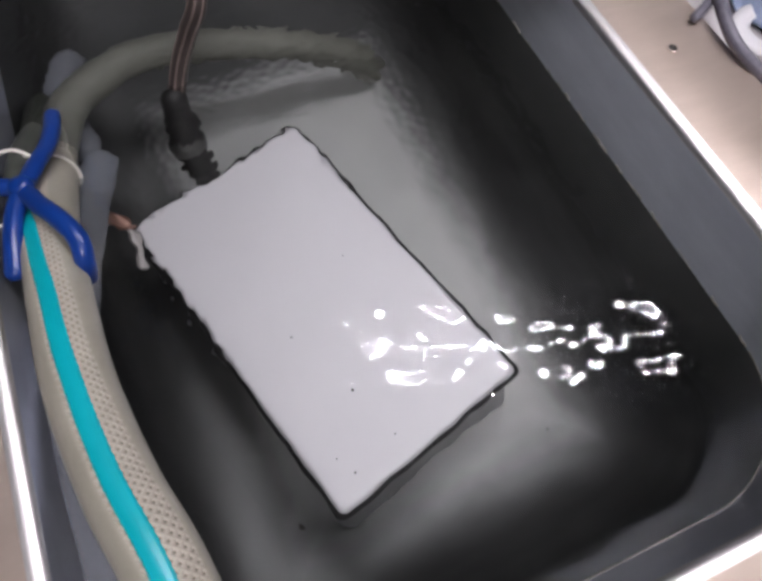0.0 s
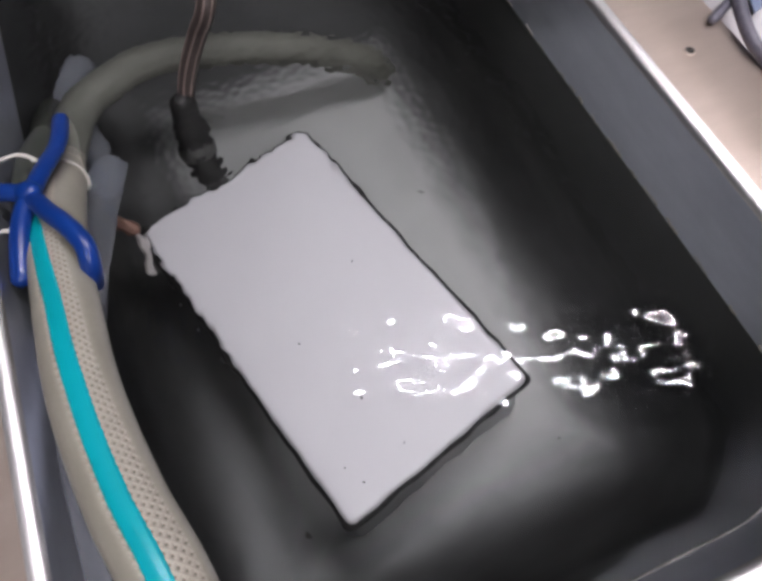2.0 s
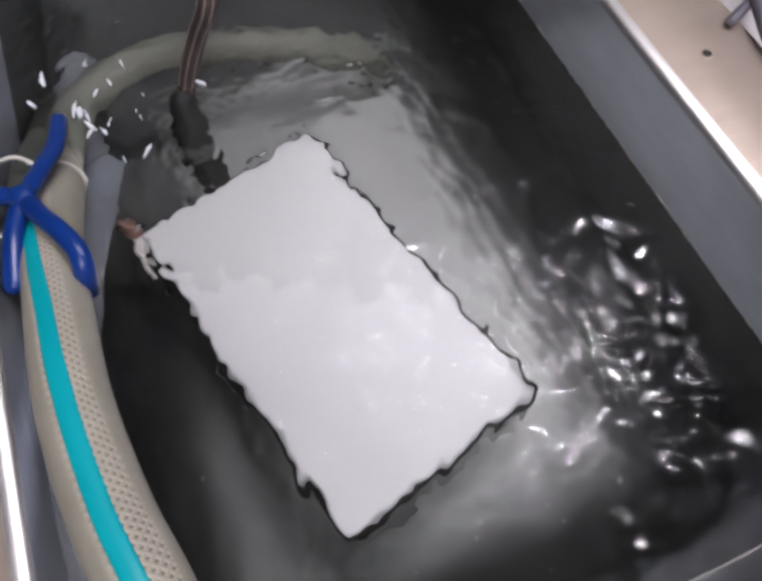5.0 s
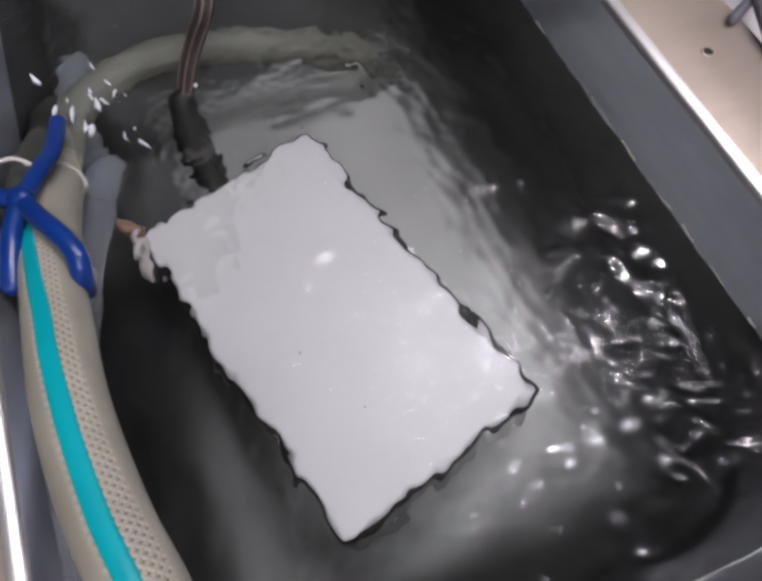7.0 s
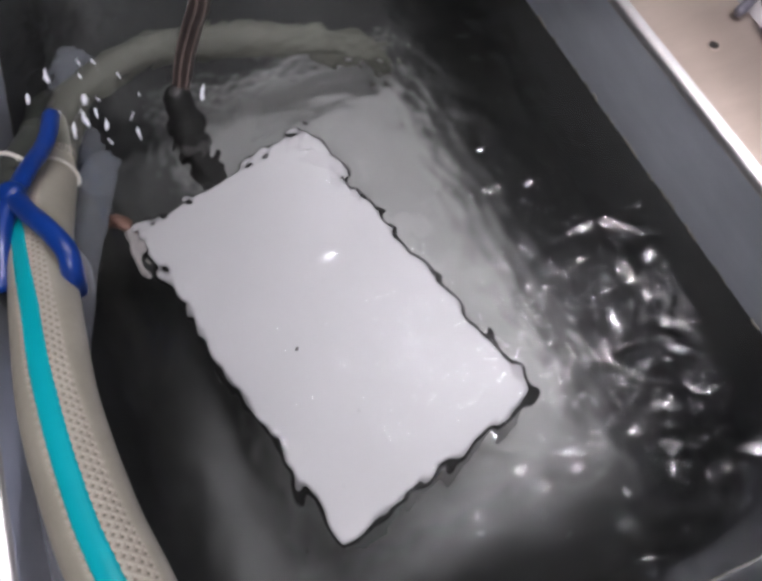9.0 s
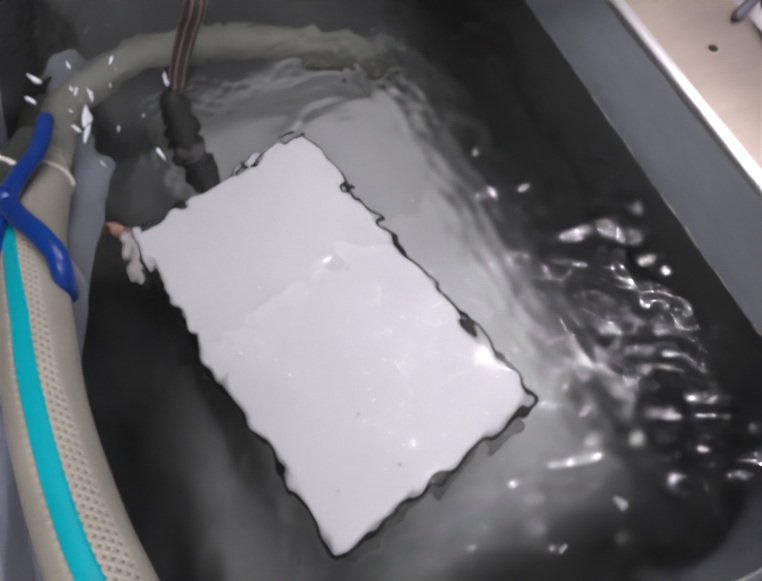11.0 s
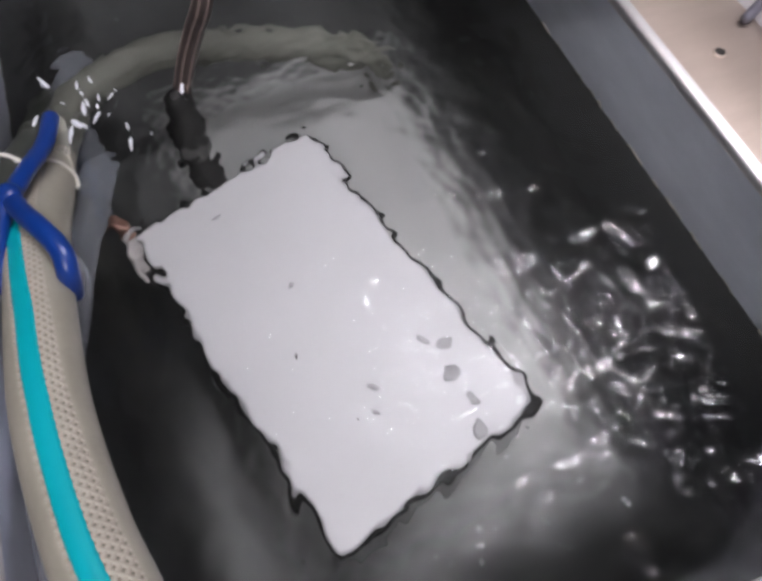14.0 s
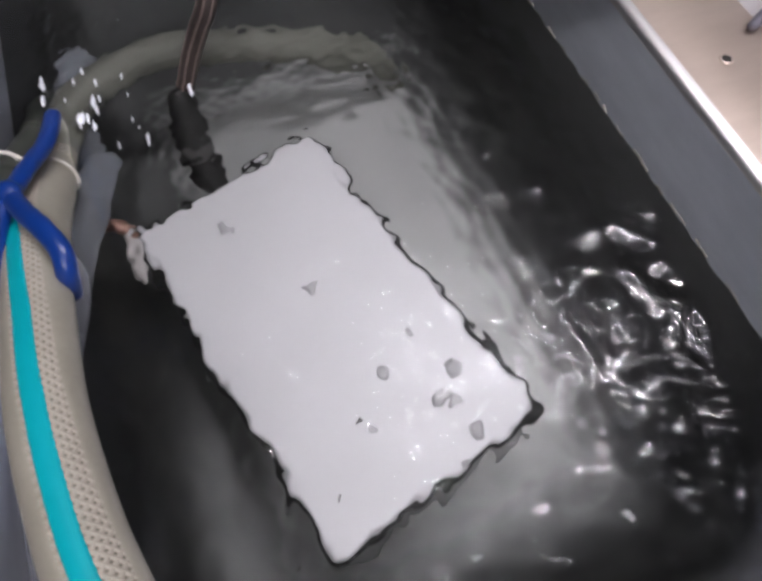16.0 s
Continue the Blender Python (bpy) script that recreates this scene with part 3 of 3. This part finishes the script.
part("tail", sweep("tail", spline([(-0.1045, 0.310, -0.075), (-0.102, 0.296, -0.078), (-0.103, 0.275, -0.085)], 6), 0.0038, PALE, 10, round_ends=True), fitting, "pale sleeve")

# ---- holes in the flange and things on the bench ----

for x, y in ((0.311, 0.2065), (0.311, 0.52), (-0.197, 0.2), (0.06, -0.111)):
    part("hole_rim", skin("hole_rim", [[(x + r * math.cos(radians(a)), y + r * math.sin(radians(a)), z) for a in range(0, 360, 20)] for r, z in ((0.0046, RIM + 0.0004), (0.0042, RIM + 0.0011), (0.0032, RIM + 0.0010))], FLANGE), tank)
    # no opening is cut; a dark disc paints the shade inside the hole
    part("hole", disc("hole", 0.0034, 0.0003, HOLE_SHADE), tank, "dark disc painted as the shade in a screw hole", m=pose(x, y, RIM + 0.0006))

# highlight where water meets wall, painted as thin pale lines
EDGE_GLINT = worn(material("meniscus_glint", (0.55, 0.53, 0.47), 0.6), (0.2, 0.195, 0.17), (0.5, 0.48, 0.42), 150, 0.4)
for start, end, w in ((0.02, 0.98, 0.0006),):
    pts = []
    n = 60
    for i in range(n + 1):
        a = start + (end - start) * i / n
        x, y = (-0.10 + 0.3766 * a * 1.25, -0.2) if a < 0.8 else (0.4, TY0 + CORNER * (a - 0.8) * 5)
        x, y = inside(x, y, -0.0006)
        pts.append(Vector((x, y, 0.0012 + 0.0008 * noise.noise(Vector((x * 60, y * 60, 2.0))))))
    part("glint_line", sweep("glint_line", pts, lambda t: w * (0.7 + 0.5 * noise.noise(Vector((t * 40, 0, 0)))), EDGE_GLINT, 6), tank, "pale line painted as the glint along the water's edge")
rnd = random.Random(4)
y = 0.01
while y < 0.42:
    length = rnd.uniform(0.004, 0.02)
    pts = [Vector((TX1 - 0.0006, y + length * i / 5, 0.0016 + rnd.uniform(-0.0010, 0.0014))) for i in range(6)]
    part("glint_line", sweep("glint_line", pts, rnd.uniform(0.0003, 0.0009), EDGE_GLINT, 5), tank)
    y += length + rnd.uniform(0.004, 0.03)

# small things on the bench beyond the flange
lead = thing("grey_lead", "thick grey cable looped on the bench beside the tank", "cable")
part("loop", sweep("loop", spline([(0.362, 0.236, 0.088), (0.352, 0.214, 0.086), (0.3465, 0.193, 0.083), (0.3485, 0.174, 0.079), (0.358, 0.158, 0.073), (0.38, 0.14, 0.072)], 8), 0.0045, CABLE, 12, round_ends=True), lead)
lead = thing("grey_lead", "short dark cable end lying over the flange edge", "cable")
part("end", sweep("end", spline([(0.3385, 0.2215, 0.0795), (0.349, 0.226, 0.081), (0.364, 0.233, 0.081), (0.39, 0.25, 0.075)], 6), 0.0036, CABLE, 10, round_ends=True), lead)
reel = thing("cable_reel", "pale grey plastic reel lying on the bench", "reel", pose(0.388, 0.196, 0.066))
part("reel_flange", skin("reel_flange", [[(r * math.cos(radians(a)), r * math.sin(radians(a)), z) for a in range(0, 360, 12)] for r, z in ((0.012, 0.0), (0.026, 0.0), (0.0265, 0.003), (0.026, 0.006), (0.013, 0.006), (0.012, 0.0))], WHITE), reel)
part("reel_core", sweep("reel_core", [Vector((0, 0, 0.001)), Vector((0, 0, 0.02))], 0.011, CABLE, 16), reel, "dark grey core")
cloth_v, cloth_f = [], []
for j in range(25):
    for i in range(25):
        x, y = 0.385 + 0.11 * i / 24, 0.18 + 0.13 * j / 24
        cloth_v.append((x + 0.004 * math.sin(j * 0.7), y + 0.004 * math.sin(i * 0.6), 0.074 + 0.012 * (noise.noise(Vector((x * 45, y * 45, 1.0))) + 0.4) * (1 if 0 < i < 24 and 0 < j < 24 else 0.3) - 0.004))
for j in range(24):
    for i in range(24):
        a = j * 25 + i
        cloth_f.append((a, a + 1, a + 26, a + 25))
cloth = part("cleaning_cloth", mesh_of("cleaning_cloth", cloth_v, cloth_f, CLOTH))
tagged(cloth, "crumpled grey-blue cleaning cloth on the bench", "cloth")
cloth.modifiers.new("thickness", "SOLIDIFY").thickness = 0.0015

# marks on the tank floor and on the box
for k, (x, y, z, r) in enumerate(((0.1885, -0.0080, -0.1985, 0.010), (0.2269, -0.0132, -0.187, 0.005), (-0.0628, 0.0336, -0.1985, 0.004), (0.17, 0.02, -0.1995, 0.002), (0.16, 0.30, -0.1995, 0.002))):
    mark = part("grime_spot", disc("grime_spot", r * 0.6, 0.0006, GRIME, 14, 0.35, k), m=pose(x, y, z, 0, 0, 40 * k))
    tagged(mark, "dark spot of grime on the tank floor", "grime", "grime on the tank floor")

for k, (x, y, r) in enumerate(((0.018, 0.105, 0.0011), (0.055, 0.215, 0.0009), (-0.010, 0.165, 0.0008), (-0.012, 0.062, 0.0009), (0.035, 0.06, 0.0007), (-0.004, 0.047, 0.0010))):
    mark = part("speck", disc("speck", r, 0.0004, GRIME, 9, 0.3, 90 + k), m=pose(x, y, BTOP + 0.0001))
    tagged(mark, "tiny dark speck of dirt on the pale box", "dirt speck", "specks on the box")

# bubbles, and flecks painted as glints, that the stirred water carries
# the grey paints each bubble together with its shadow on the lid
BUBBLE_SHADE = material("bubble_shade", (0.6, 0.59, 0.61), 0.5)
# white colour for sparkles of light on the splashing water
SPARKLE = material("foam", (0.86, 0.88, 0.93), 0.25)
bubbles, flecks = [], []
for k, (x, y, r) in enumerate(((0.0985, 0.1162, 0.0042), (0.0820, 0.1010, 0.0050), (0.0900, 0.0930, 0.0036), (0.0970, 0.0690, 0.0046), (0.0480, 0.1300, 0.0030), (0.0200, 0.2150, 0.0034), (-0.0290, 0.2880, 0.0036), (0.0250, 0.0950, 0.0026), (0.0780, 0.0520, 0.0028), (0.0780, 0.1560, 0.0026))):
    b = part("bubble", disc("bubble", r * 1.35, 0.0012, BUBBLE_SHADE, 22, 0.07, 30 + k))
    bubbles.append((tagged(b, "flat grey disc for a bubble and its shadow on the pale box", "bubble", "bubbles over the box"), x, y))
for k in range(22):
    r = 0.0010 + 0.0034 * rnd.random() ** 3
    f = part("sparkle_fleck", disc("sparkle_fleck", r, r * 0.8, SPARKLE, 10, 0.45, 60 + k))
    f.scale = (0.55, 2.1, 1)
    flecks.append(tagged(f, "white fleck painted as a glint on the splashing water by the hose", "foam", "foam flecks by the hose"))


# ---- what moves ----
def motions():
    rows = []
    for k in range(161):
        t = k / 10
        rows.append((t, pose(0.0006 * math.sin(7.1 * t), 0.0006 * math.sin(9.3 * t + 1), 0, 0.3 * math.sin(5.3 * t + 0.4), 0.3 * math.sin(6.7 * t), 0)))
    walk(water, rows)
    # the added wave layer lies hidden under the tank floor, then is lifted
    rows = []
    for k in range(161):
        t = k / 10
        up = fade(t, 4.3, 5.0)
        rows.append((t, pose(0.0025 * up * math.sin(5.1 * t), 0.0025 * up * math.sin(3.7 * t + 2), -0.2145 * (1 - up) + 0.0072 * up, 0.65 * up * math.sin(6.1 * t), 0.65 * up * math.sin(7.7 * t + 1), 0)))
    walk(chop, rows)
    # bubbles wait in the mouth of the hose, drift over the box and settle there
    for k, (b, x, y) in enumerate(bubbles):
        start = 12.6 + 0.03 * k
        mouth, over = Vector((0.132, 0.452, -0.118)), Vector((0.10 + 0.3 * (x - 0.05), 0.36, -0.06))
        rest = Vector((x, y, -0.0795))
        rows = [(0.0, pose(*mouth)), (start, pose(*mouth)), (start + 0.3, pose(*over)), (start + 0.6, pose(*rest))]
        for j in range(4):
            rows.append((14.0 + 0.5 * j + 0.1 * (k % 4), pose(x + (0.003 if k in (0, 3, 8) else 0.014 - 0.004 * j) * math.sin(2 * j + k), y + (0.004 if k in (3, 8) else 0.016 - 0.004 * j) * math.cos(3 * j + k), -0.0795, 0, 0, 20 * j)))
        walk(b, rows + [(16.0, pose(x, y, -0.0795, 0, 0, 60))])
    # glint flecks stay hidden in the hose, then dance round its bend
    dice = random.Random(11)
    for k, f in enumerate(flecks):
        home = Vector((-0.0863, 0.4504, -0.036))
        rows = [(0.0, pose(*home)), (4.15 + 0.02 * k, pose(*home))]
        cx, cy = -0.095 + 0.05 * dice.uniform(-1, 1) ** 3 + (0.03 if k % 4 == 0 else 0), 0.395 + 0.045 * dice.uniform(-1, 1)
        cx = max(cx, -0.132)
        t = 5.0
        while t < 16.0:
            rows.append((round(t, 2), pose(cx + dice.uniform(-0.012, 0.012), cy + dice.uniform(-0.02, 0.02), 0.0022 + dice.uniform(0, 0.004), 0, 0, dice.uniform(-40, 40))))
            t += 0.3
        walk(f, rows + [(16.0, pose(cx, cy, 0.003))])


motions()
